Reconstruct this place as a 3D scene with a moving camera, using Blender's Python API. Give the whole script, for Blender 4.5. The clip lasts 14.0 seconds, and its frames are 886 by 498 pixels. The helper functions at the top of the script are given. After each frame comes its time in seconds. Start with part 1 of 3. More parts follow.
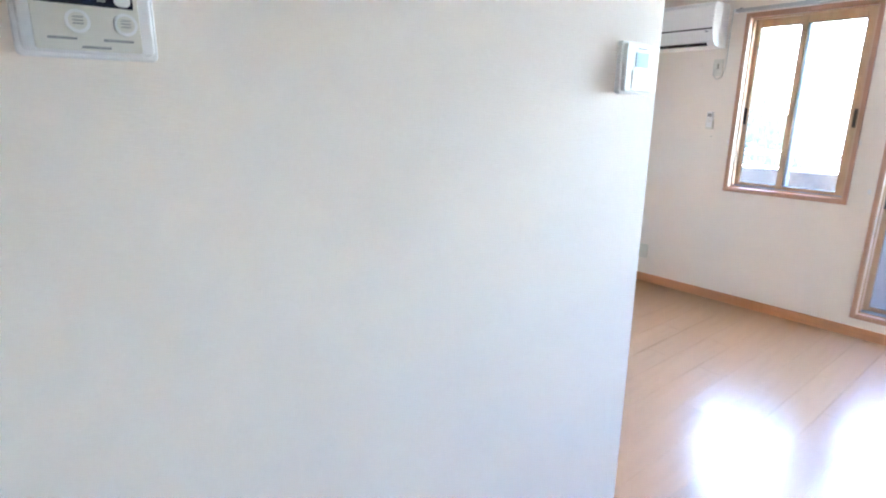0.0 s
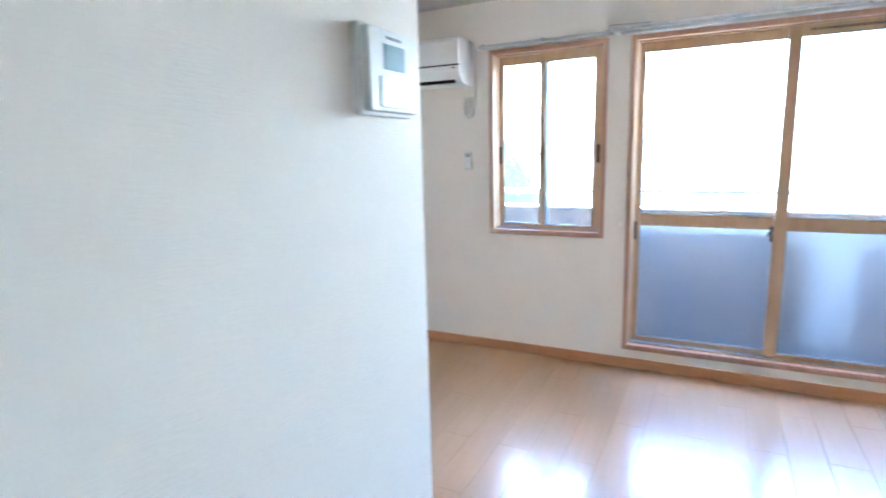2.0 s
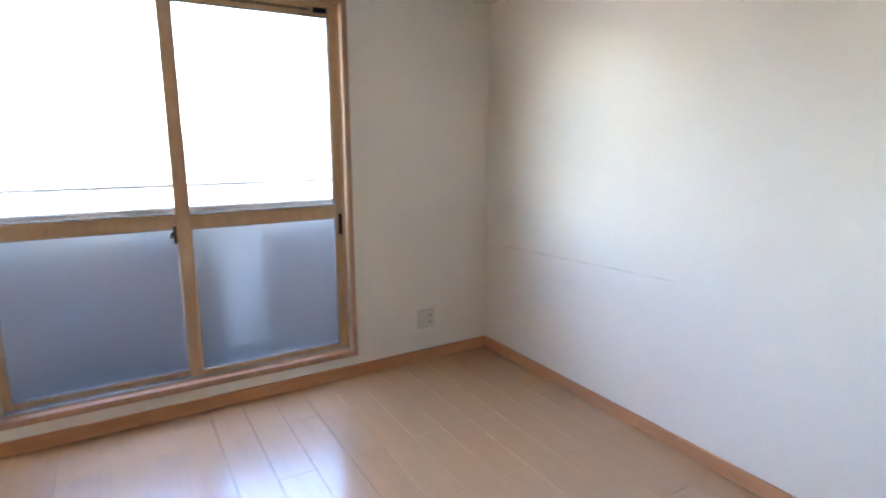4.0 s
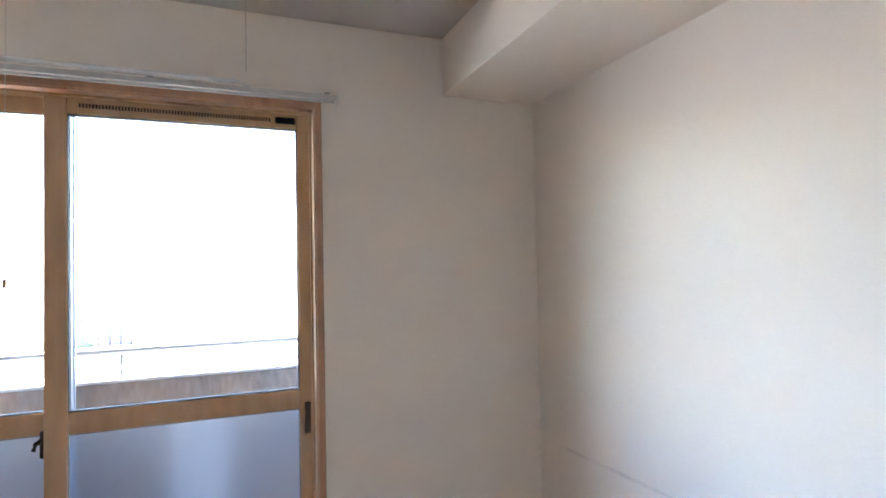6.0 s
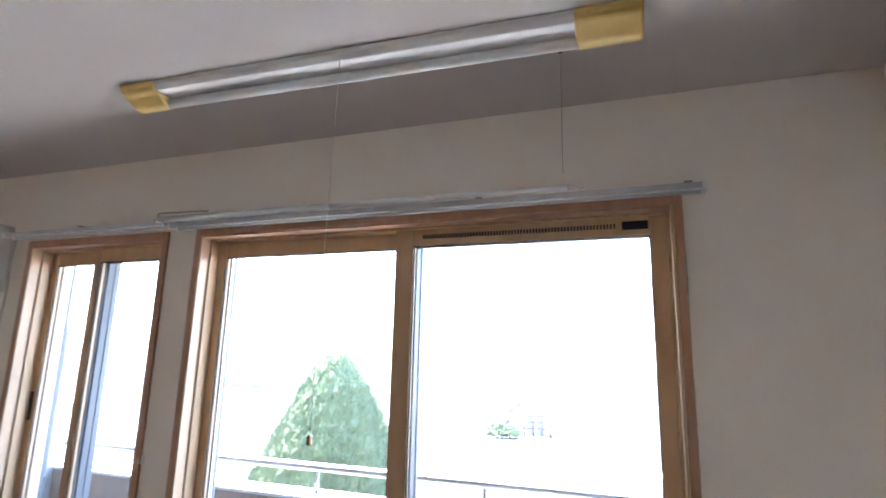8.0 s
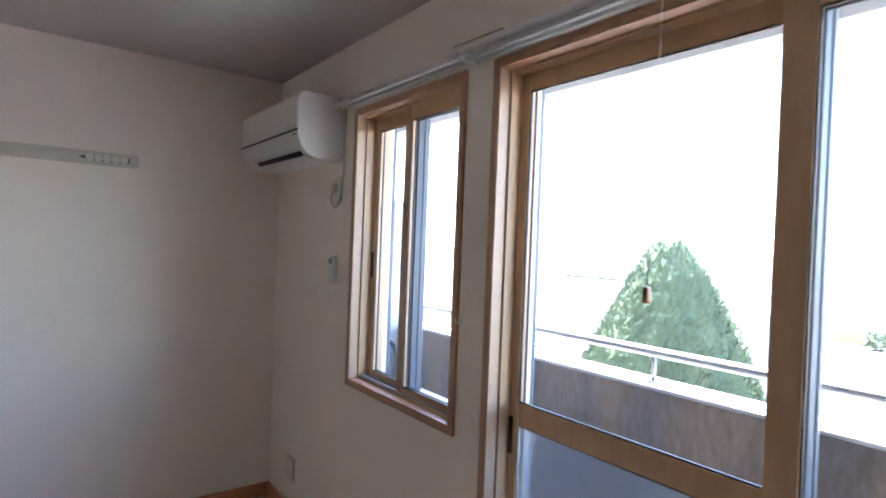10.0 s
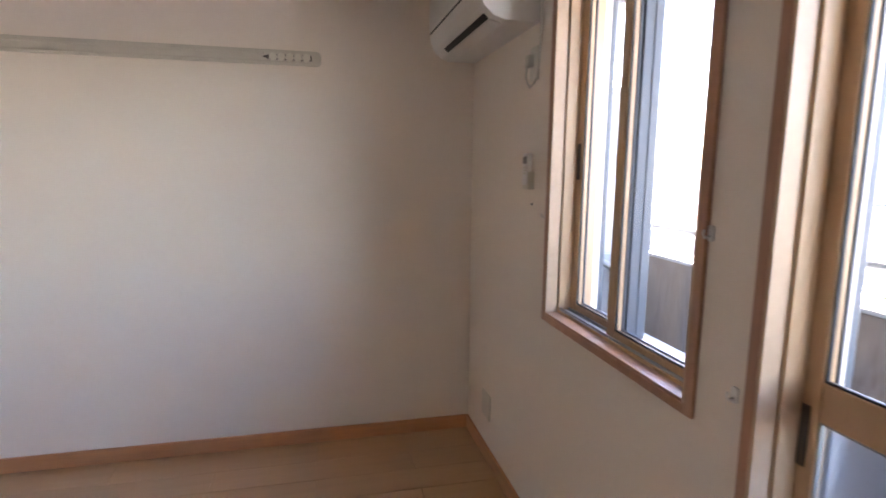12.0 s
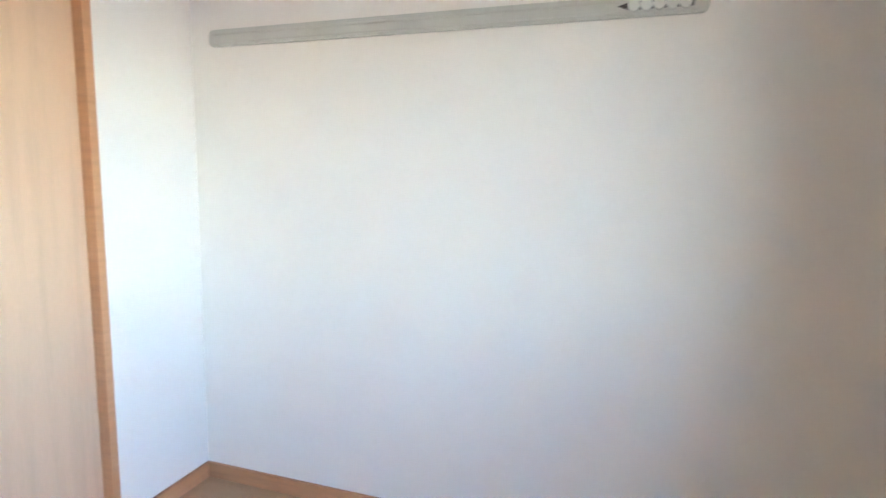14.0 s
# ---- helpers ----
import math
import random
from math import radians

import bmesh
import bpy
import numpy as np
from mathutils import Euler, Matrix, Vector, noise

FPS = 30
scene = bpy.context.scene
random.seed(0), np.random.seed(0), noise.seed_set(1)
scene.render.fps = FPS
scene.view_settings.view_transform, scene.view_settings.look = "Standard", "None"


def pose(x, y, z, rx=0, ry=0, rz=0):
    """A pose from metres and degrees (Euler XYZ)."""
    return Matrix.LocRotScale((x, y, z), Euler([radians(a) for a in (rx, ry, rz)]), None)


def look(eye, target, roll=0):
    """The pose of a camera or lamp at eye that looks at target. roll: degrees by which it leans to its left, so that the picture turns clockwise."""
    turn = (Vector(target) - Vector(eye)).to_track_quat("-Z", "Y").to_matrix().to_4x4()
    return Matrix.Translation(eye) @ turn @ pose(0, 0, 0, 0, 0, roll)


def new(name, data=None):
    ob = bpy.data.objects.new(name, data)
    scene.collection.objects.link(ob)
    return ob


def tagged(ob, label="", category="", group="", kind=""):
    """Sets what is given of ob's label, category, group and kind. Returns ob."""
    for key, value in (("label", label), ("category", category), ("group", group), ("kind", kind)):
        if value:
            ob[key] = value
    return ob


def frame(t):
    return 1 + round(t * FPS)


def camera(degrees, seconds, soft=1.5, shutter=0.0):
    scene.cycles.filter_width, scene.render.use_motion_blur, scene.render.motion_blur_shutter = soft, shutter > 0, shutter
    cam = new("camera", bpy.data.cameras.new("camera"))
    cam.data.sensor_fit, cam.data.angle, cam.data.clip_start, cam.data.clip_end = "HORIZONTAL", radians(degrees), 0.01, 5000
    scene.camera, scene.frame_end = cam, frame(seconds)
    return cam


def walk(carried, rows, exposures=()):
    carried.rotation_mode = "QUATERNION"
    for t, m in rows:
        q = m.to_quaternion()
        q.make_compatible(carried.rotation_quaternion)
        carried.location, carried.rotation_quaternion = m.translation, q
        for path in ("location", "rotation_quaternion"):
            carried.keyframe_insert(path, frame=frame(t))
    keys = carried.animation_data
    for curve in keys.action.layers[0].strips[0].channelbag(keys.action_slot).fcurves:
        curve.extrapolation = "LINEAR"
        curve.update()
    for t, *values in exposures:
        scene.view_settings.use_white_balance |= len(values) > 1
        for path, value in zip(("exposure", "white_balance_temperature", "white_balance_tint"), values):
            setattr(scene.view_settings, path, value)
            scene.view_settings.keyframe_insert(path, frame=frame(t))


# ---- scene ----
cam = camera(78.3, 14.0, soft=1.7, shutter=0.3)
EXPOSURES = [(0, 6.42, 5750, 12), (1.0, 6.42, 5850, 12), (2.0, 6.22, 5450, 7), (3, 5.57, 5600, 9), (3.5, 5.52, 6150, 11), (4, 5.45, 6450, 12),
             (6.5, 5.36, 6250, 15), (7.5, 5.17, 6250, 16), (9, 4.6, 6050, 14), (11.5, 4.46, 6950, 22), (12, 4.75, 7200, 23), (12.5, 5.18, 7000, 19),
             (13, 5.5, 6450, 11), (13.5, 5.6, 6350, 11), (14, 5.6, 6150, 10)]
PATH = [
    (0, (2.813, -4.312, 1.478), (1.317, -3.084, 0.973), 0.5),
    (0.5, (2.712, -4.168, 1.499), (1.127, -2.997, 1.159), -0.7),
    (1, (2.591, -4.047, 1.502), (1.083, -2.766, 1.206), -0.5),
    (1.5, (2.441, -3.886, 1.496), (1.151, -2.39, 1.183), -1.0),
    (2, (2.402, -3.661, 1.458), (1.517, -1.902, 1.11), -1.4),
    (2.5, (2.359, -3.448, 1.423), (1.977, -1.529, 1.006), -1.1),
    (3, (2.249, -3.213, 1.471), (2.42, -1.293, 0.938), -0.5),
    (3.5, (2.34, -3.087, 1.396), (3.022, -1.27, 0.915), 0.2),
    (4, (2.478, -2.924, 1.403), (3.488, -1.243, 1.009), 0.0),
    (4.2, (2.523, -2.831, 1.407), (3.608, -1.186, 1.063), -0.4),
    (6.5, (3.399, -1.973, 1.527), (3.852, -0.034, 1.714), -0.7),
    (7, (3.416, -1.835, 1.547), (3.484, 0.137, 1.873), -0.0),
    (7.5, (3.398, -1.695, 1.631), (3.065, 0.241, 2.006), 0.4),
    (8, (3.492, -1.63, 1.663), (2.832, 0.214, 2.065), 1.4),
    (8.5, (3.575, -1.555, 1.707), (2.605, 0.166, 2.019), 1.7),
    (9, (3.47, -1.438, 1.627), (2.235, 0.118, 1.86), 2.3),
    (9.2, (3.419, -1.391, 1.605), (2.098, 0.102, 1.78), 2.3),
    (11.3, (2.891, -0.873, 1.458), (1.062, -0.104, 1.21), 1.4),
    (11.5, (2.854, -0.835, 1.446), (0.997, -0.14, 1.187), 1.4),
    (12, (2.709, -0.788, 1.409), (0.784, -0.335, 1.11), 0.6),
    (12.5, (2.496, -0.829, 1.414), (0.532, -0.612, 1.1), 0.1),
    (13, (2.272, -0.803, 1.369), (0.292, -0.863, 1.096), 0.1),
    (13.5, (2.085, -0.829, 1.379), (0.126, -1.123, 1.105), 0.7),
    (14, (1.876, -0.955, 1.357), (-0.008, -1.576, 1.099), 1.0),
]
walk(cam, [(t, look(eye, target, roll)) for t, eye, target, roll in PATH], EXPOSURES)

# ---------- light and exposure ----------
world = bpy.data.worlds.new("sky")
world.use_nodes = True
scene.world = world
_sky = world.node_tree.nodes.new("ShaderNodeTexSky")
_sky.sky_type, _sky.sun_disc = "NISHITA", False
SUN_EL, SUN_ROT = 68.0, -68.0        # degrees; rotation is clockwise from +y
_sky.sun_elevation, _sky.sun_rotation = radians(SUN_EL), radians(SUN_ROT)
_bg = world.node_tree.nodes["Background"]
_bg.inputs["Strength"].default_value = 0.15
world.node_tree.links.new(_sky.outputs[0], _bg.inputs["Color"])

sun = new("sun", bpy.data.lights.new("sun", "SUN"))
sun.data.energy, sun.data.angle, sun.data.color = 4.0, radians(0.5), (1.0, 0.95, 0.87)
_d = Vector((math.sin(radians(SUN_ROT)) * math.cos(radians(SUN_EL)), math.cos(radians(SUN_ROT)) * math.cos(radians(SUN_EL)), math.sin(radians(SUN_EL))))
sun.matrix_world = look(_d * 60, (0, 0, 0))


# ---------- materials ----------
def mat(name, color, rough=0.5, metal=0.0, vary=0.06, scale=6.0, fine=0.03, fine_scale=120.0, bump=0.0, bump_scale=200.0,
        stretch=(1, 1, 1), coat=0.0, spec=0.5, random_tone=0.0, color2=None, span=(0.42, 0.78)):
    """A painted or solid surface with tone at two scales and fine relief."""
    m = bpy.data.materials.new(name)
    m.use_nodes = True
    nt = m.node_tree
    b = nt.nodes["Principled BSDF"]
    b.inputs["Roughness"].default_value, b.inputs["Metallic"].default_value = rough, metal
    b.inputs["Specular IOR Level"].default_value = spec
    if coat:
        b.inputs["Coat Weight"].default_value, b.inputs["Coat Roughness"].default_value = coat, 0.08
    tc = nt.nodes.new("ShaderNodeTexCoord")
    mp = nt.nodes.new("ShaderNodeMapping")
    mp.inputs["Scale"].default_value = stretch
    nt.links.new(tc.outputs["Object"], mp.inputs["Vector"])
    n1, n2 = nt.nodes.new("ShaderNodeTexNoise"), nt.nodes.new("ShaderNodeTexNoise")
    for n, s, d in ((n1, scale, 4), (n2, fine_scale, 3)):
        n.inputs["Scale"].default_value, n.inputs["Detail"].default_value = s, d
        nt.links.new(mp.outputs[0], n.inputs["Vector"])
    c = color2 or tuple(max(0.0, v * (1 - 4 * vary)) for v in color)
    mix = nt.nodes.new("ShaderNodeMix")
    mix.data_type = "RGBA"
    mix.inputs["A"].default_value, mix.inputs["B"].default_value = (*color, 1), (*c, 1)
    ramp = nt.nodes.new("ShaderNodeMapRange")
    ramp.inputs["From Min"].default_value, ramp.inputs["From Max"].default_value = span
    nt.links.new(n1.outputs["Fac"], ramp.inputs["Value"])
    nt.links.new(ramp.outputs[0], mix.inputs["Factor"])
    hsv = nt.nodes.new("ShaderNodeHueSaturation")
    mr = nt.nodes.new("ShaderNodeMapRange")
    mr.inputs["To Min"].default_value, mr.inputs["To Max"].default_value = 1 - 2 * fine, 1 + 2 * fine
    nt.links.new(n2.outputs["Fac"], mr.inputs["Value"])
    tone = mr.outputs[0]
    if random_tone:
        oi = nt.nodes.new("ShaderNodeObjectInfo")
        rr = nt.nodes.new("ShaderNodeMapRange")
        rr.inputs["To Min"].default_value, rr.inputs["To Max"].default_value = 1 - random_tone, 1 + random_tone
        nt.links.new(oi.outputs["Random"], rr.inputs["Value"])
        mul = nt.nodes.new("ShaderNodeMath")
        mul.operation = "MULTIPLY"
        nt.links.new(tone, mul.inputs[0])
        nt.links.new(rr.outputs[0], mul.inputs[1])
        tone = mul.outputs[0]
    nt.links.new(tone, hsv.inputs["Value"])
    nt.links.new(mix.outputs["Result"], hsv.inputs["Color"])
    nt.links.new(hsv.outputs[0], b.inputs["Base Color"])
    if bump:
        n3, bp = nt.nodes.new("ShaderNodeTexNoise"), nt.nodes.new("ShaderNodeBump")
        n3.inputs["Scale"].default_value, n3.inputs["Detail"].default_value = bump_scale, 3
        nt.links.new(mp.outputs[0], n3.inputs["Vector"])
        bp.inputs["Strength"].default_value, bp.inputs["Distance"].default_value = bump, 0.002
        nt.links.new(n3.outputs["Fac"], bp.inputs["Height"])
        nt.links.new(bp.outputs[0], b.inputs["Normal"])
    return m


def glass(name, gloss=0.06, tint=(0.97, 0.99, 1.0)):
    """A clear pane: straight through, with a mirror share that Fresnel sets."""
    m = bpy.data.materials.new(name)
    m.use_nodes = True
    nt = m.node_tree
    out = nt.nodes["Material Output"]
    nt.nodes.remove(nt.nodes["Principled BSDF"])
    tr, gl, lw, pw, mu, mx = (nt.nodes.new("ShaderNode" + k) for k in ("BsdfTransparent", "BsdfGlossy", "LayerWeight", "Math", "Math", "MixShader"))
    tr.inputs["Color"].default_value = (*tint, 1)
    gl.inputs["Roughness"].default_value = 0.01
    lw.inputs["Blend"].default_value = 0.5
    pw.operation, mu.operation = "POWER", "MULTIPLY_ADD"
    pw.inputs[1].default_value, mu.inputs[1].default_value, mu.inputs[2].default_value = 5.0, 0.6, gloss / 2
    nt.links.new(lw.outputs["Facing"], pw.inputs[0])
    nt.links.new(pw.outputs[0], mu.inputs[0])
    nt.links.new(mu.outputs[0], mx.inputs[0])
    nt.links.new(tr.outputs[0], mx.inputs[1])
    nt.links.new(gl.outputs[0], mx.inputs[2])
    nt.links.new(mx.outputs[0], out.inputs["Surface"])
    return m


def frosted(name):
    m = bpy.data.materials.new(name)
    m.use_nodes = True
    nt = m.node_tree
    b = nt.nodes["Principled BSDF"]
    b.inputs["Base Color"].default_value = (0.60, 0.68, 0.78, 1)
    b.inputs["Transmission Weight"].default_value, b.inputs["IOR"].default_value = 1.0, 1.25
    b.inputs["Roughness"].default_value = 0.38
    tc, n, bp = (nt.nodes.new("ShaderNode" + k) for k in ("TexCoord", "TexNoise", "Bump"))
    n.inputs["Scale"].default_value = 260
    bp.inputs["Strength"].default_value, bp.inputs["Distance"].default_value = 0.25, 0.001
    nt.links.new(tc.outputs["Object"], n.inputs["Vector"])
    nt.links.new(n.outputs["Fac"], bp.inputs["Height"])
    nt.links.new(bp.outputs[0], b.inputs["Normal"])
    return m


WALLPAPER = mat("wallpaper", (0.87, 0.80, 0.71), 0.62, vary=0.008, scale=1.3, fine=0.012, fine_scale=260, bump=0.35, bump_scale=150, stretch=(0.35, 0.35, 2.2), spec=0.35)
# Greyer than white paper: the ceiling's dimness is put into its base colour.
CEILING = mat("dimmed ceiling paper", (0.57, 0.535, 0.50), 0.8, vary=0.01, scale=1.5, fine=0.012, fine_scale=220, bump=0.3, bump_scale=180, spec=0.2)
PLANK = mat("varnished maple board", (0.51, 0.315, 0.18), 0.26, vary=0.015, scale=3.0, fine=0.02, fine_scale=60, stretch=(9, 0.6, 1), coat=0.32, random_tone=0.005, bump=0.04, bump_scale=8)
GROOVE = mat("board joint", (0.46, 0.28, 0.155), 0.4)
BASEWOOD = mat("orange wood-print skirting", (0.58, 0.28, 0.13), 0.4, vary=0.04, scale=4, fine=0.04, fine_scale=70, stretch=(1, 1, 12))
TRIMWOOD = mat("reddish wood-print trim", (0.49, 0.275, 0.175), 0.38, vary=0.05, scale=5, fine=0.05, fine_scale=60, stretch=(6, 1, 1))
LINING = mat("pale wood-print lining", (0.58, 0.40, 0.265), 0.4, vary=0.04, scale=5, fine=0.04, fine_scale=60, stretch=(6, 1, 1))
SASHWOOD = mat("tan wood-print sash", (0.57, 0.37, 0.22), 0.42, vary=0.04, scale=5, fine=0.03, fine_scale=80, stretch=(5, 5, 1))
CLOSETWOOD = mat("peach wood-print closet door", (0.70, 0.45, 0.28), 0.45, vary=0.035, scale=3, fine=0.03, fine_scale=50, stretch=(8, 8, 0.5))
ALU = mat("silver aluminium", (0.36, 0.38, 0.41), 0.5, metal=0.3, vary=0.03, fine=0.03)
STILE = mat("dull grey anodised aluminium", (0.10, 0.115, 0.14), 0.5, vary=0.03, fine=0.03)
RAILWHITE = mat("greyed white curtain rail", (0.50, 0.50, 0.49), 0.4, vary=0.03, scale=8, fine=0.02)
PALE = mat("pale grey exterior board", (0.42, 0.43, 0.45), 0.6, vary=0.03, scale=3, fine=0.03)
GASKET = mat("black rubber gasket", (0.02, 0.02, 0.022), 0.6)
BRONZE = mat("dark bronze plastic", (0.05, 0.035, 0.028), 0.45)
WHITE = mat("white plastic", (0.82, 0.82, 0.80), 0.35, vary=0.01, scale=5, fine=0.01)
WHITEMETAL = mat("white enamelled metal", (0.80, 0.80, 0.79), 0.28, vary=0.015, scale=8, fine=0.01)
CREAM = mat("ivory plastic", (0.72, 0.70, 0.61), 0.4, vary=0.02, scale=12, fine=0.01)
ACWHITE = mat("white appliance plastic", (0.80, 0.79, 0.76), 0.32, vary=0.012, scale=4, fine=0.008)
YELLOWED = mat("yellowed plastic", (0.74, 0.52, 0.17), 0.45, vary=0.05, scale=12, fine=0.02)
RAILGREY = mat("grey-beige hanger board", (0.60, 0.57, 0.49), 0.4, vary=0.03, scale=5, fine=0.02)
DARK = mat("black shadow slot", (0.012, 0.012, 0.014), 0.5)
RAILMETAL = mat("weathered grey metal", (0.26, 0.27, 0.28), 0.5, metal=0.3, vary=0.06, scale=8, fine=0.06)
SCUFF = mat("rubbed wallpaper", (0.82, 0.752, 0.665), 0.7, vary=0.05, scale=9, fine=0.03)
SCREEN = mat("dark display", (0.012, 0.014, 0.03), 0.12)
LCD = mat("pale blue liquid crystal display", (0.42, 0.55, 0.60), 0.15, vary=0.02)
GREY = mat("mid grey plastic", (0.30, 0.31, 0.30), 0.45)
AMBER = mat("amber plastic bead", (0.62, 0.27, 0.05), 0.3)
CORD = mat("off-white cord", (0.72, 0.70, 0.64), 0.7)
CONCRETE = mat("stained brown-grey concrete", (0.36, 0.275, 0.215), 0.85, vary=0.08, scale=2.8, fine=0.22, fine_scale=34, bump=0.3, bump_scale=30, stretch=(1.4, 1.4, 0.45), color2=(0.24, 0.21, 0.195), span=(0.40, 0.66))
COPING = mat("pale coping", (0.66, 0.66, 0.64), 0.7, vary=0.04, scale=5, fine=0.05)
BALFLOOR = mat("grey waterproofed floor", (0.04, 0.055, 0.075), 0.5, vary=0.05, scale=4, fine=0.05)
SIDING = mat("white exterior wall", (0.78, 0.77, 0.74), 0.7, vary=0.02, scale=2, fine=0.03)
# Dark bluish base stands in for the shadows lying on the road.
ASPHALT = mat("shade-dark asphalt", (0.036, 0.040, 0.047), 0.9, vary=0.05, scale=0.3, fine=0.08, fine_scale=14)
LOT = mat("pale concrete yard", (0.15, 0.145, 0.14), 0.9, vary=0.04, scale=0.25, fine=0.05, fine_scale=10)
MARKING = mat("white road paint", (0.75, 0.75, 0.74), 0.8, vary=0.03)
LEAF = mat("grey-green conifer foliage", (0.105, 0.135, 0.080), 0.8, vary=0.06, scale=6, fine=0.12, fine_scale=30, spec=0.08, color2=(0.12, 0.152, 0.098))
BARK = mat("brown bark", (0.12, 0.08, 0.055), 0.9, bump=0.5, bump_scale=40)
CARWHITE = mat("white car paint", (0.80, 0.80, 0.80), 0.2, coat=0.6, vary=0.005)
# Lighter than dark car glass: outdoor glare is mixed into the colour.
CARGLASS = mat("glare-paled car glass", (0.34, 0.37, 0.40), 0.08)
TYRE = mat("black tyre rubber", (0.025, 0.025, 0.026), 0.8)
ROOFTILE = mat("pale grey roof", (0.5, 0.5, 0.51), 0.7, vary=0.05, scale=3)
# Far window panes, lightened in colour for the washing glare outdoors.
WINDARK = mat("glare-paled window glass", (0.20, 0.21, 0.23), 0.1)
YELLOWSIGN = mat("yellow painted board", (0.75, 0.55, 0.08), 0.5)
CLEAR = glass("clear window glass")
FACADE = mat("grey-beige outer wall render", (0.36, 0.33, 0.30), 0.8, vary=0.03, scale=2, fine=0.05)
FROST = frosted("frosted window glass")


# ---------- mesh helpers ----------
def box(bm, x0, x1, y0, y1, z0, z1, bevel=0.0):
    vs = [bm.verts.new(p) for p in ((x0, y0, z0), (x1, y0, z0), (x1, y1, z0), (x0, y1, z0), (x0, y0, z1), (x1, y0, z1), (x1, y1, z1), (x0, y1, z1))]
    fs = [bm.faces.new([vs[i] for i in q]) for q in ((3, 2, 1, 0), (4, 5, 6, 7), (0, 1, 5, 4), (1, 2, 6, 5), (2, 3, 7, 6), (3, 0, 4, 7))]
    if bevel:
        es = {e for f in fs for e in f.edges}
        bmesh.ops.bevel(bm, geom=list(es), offset=bevel, segments=2, affect="EDGES", profile=0.5)
    return bm


def tube(bm, pts, r, n=10, r2=None):
    """A round bar along points, tapering from r to r2."""
    pts = [Vector(p) for p in pts]
    rings = []
    for i, p in enumerate(pts):
        d = (pts[min(i + 1, len(pts) - 1)] - pts[max(i - 1, 0)]).normalized()
        side = d.cross(Vector((0, 0, 1)) if abs(d.z) < 0.9 else Vector((1, 0, 0))).normalized()
        up = side.cross(d)
        rr = r + ((r2 if r2 is not None else r) - r) * i / max(1, len(pts) - 1)
        rings.append([bm.verts.new(p + rr * (math.cos(2 * math.pi * k / n) * side + math.sin(2 * math.pi * k / n) * up)) for k in range(n)])
    for a, b in zip(rings, rings[1:]):
        for k in range(n):
            f = bm.faces.new((a[k], a[(k + 1) % n], b[(k + 1) % n], b[k]))
            f.smooth = True
    bm.faces.new(rings[0][::-1])
    bm.faces.new(rings[-1])
    return bm


def prism(bm, outline, axis, a, b, bevel=0.0):
    """An outline of (u, v) swept along an axis from a to b. axis x: (y, z); y: (x, z); z: (x, y)."""
    place = {"x": lambda u, v, w: (w, u, v), "y": lambda u, v, w: (u, w, v), "z": lambda u, v, w: (u, v, w)}[axis]
    lo = [bm.verts.new(place(u, v, a)) for u, v in outline]
    hi = [bm.verts.new(place(u, v, b)) for u, v in outline]
    n = len(outline)
    fs = [bm.faces.new(lo[::-1]), bm.faces.new(hi)]
    fs += [bm.faces.new((lo[i], lo[(i + 1) % n], hi[(i + 1) % n], hi[i])) for i in range(n)]
    bmesh.ops.recalc_face_normals(bm, faces=fs)
    if bevel:
        bmesh.ops.bevel(bm, geom=list({e for f in fs for e in f.edges}), offset=bevel, segments=2, affect="EDGES", profile=0.5)
    return bm


def rounded(u0, u1, v0, v1, r, n=5):
    pts = []
    for cu, cv, a0 in ((u1 - r, v0 + r, -90), (u1 - r, v1 - r, 0), (u0 + r, v1 - r, 90), (u0 + r, v0 + r, 180)):
        pts += [(cu + r * math.cos(radians(a0 + 90 * i / n)), cv + r * math.sin(radians(a0 + 90 * i / n))) for i in range(n + 1)]
    return pts


def mesh_of(name, bm, material):
    me = bpy.data.meshes.new(name)
    bm.to_mesh(me)
    bm.free()
    me.materials.append(material)
    return me


def part(name, bm, material, parent=None, label=""):
    ob = new(name, mesh_of(name, bm, material))
    if parent is not None:
        ob.parent = parent
    return tagged(ob, label)


def thing(name, label, category, at=(0, 0, 0), group="", kind=""):
    ob = new(name)
    ob.empty_display_size = 0.05
    ob.location = at
    return tagged(ob, label, category, group, kind)


def B():
    return bmesh.new()


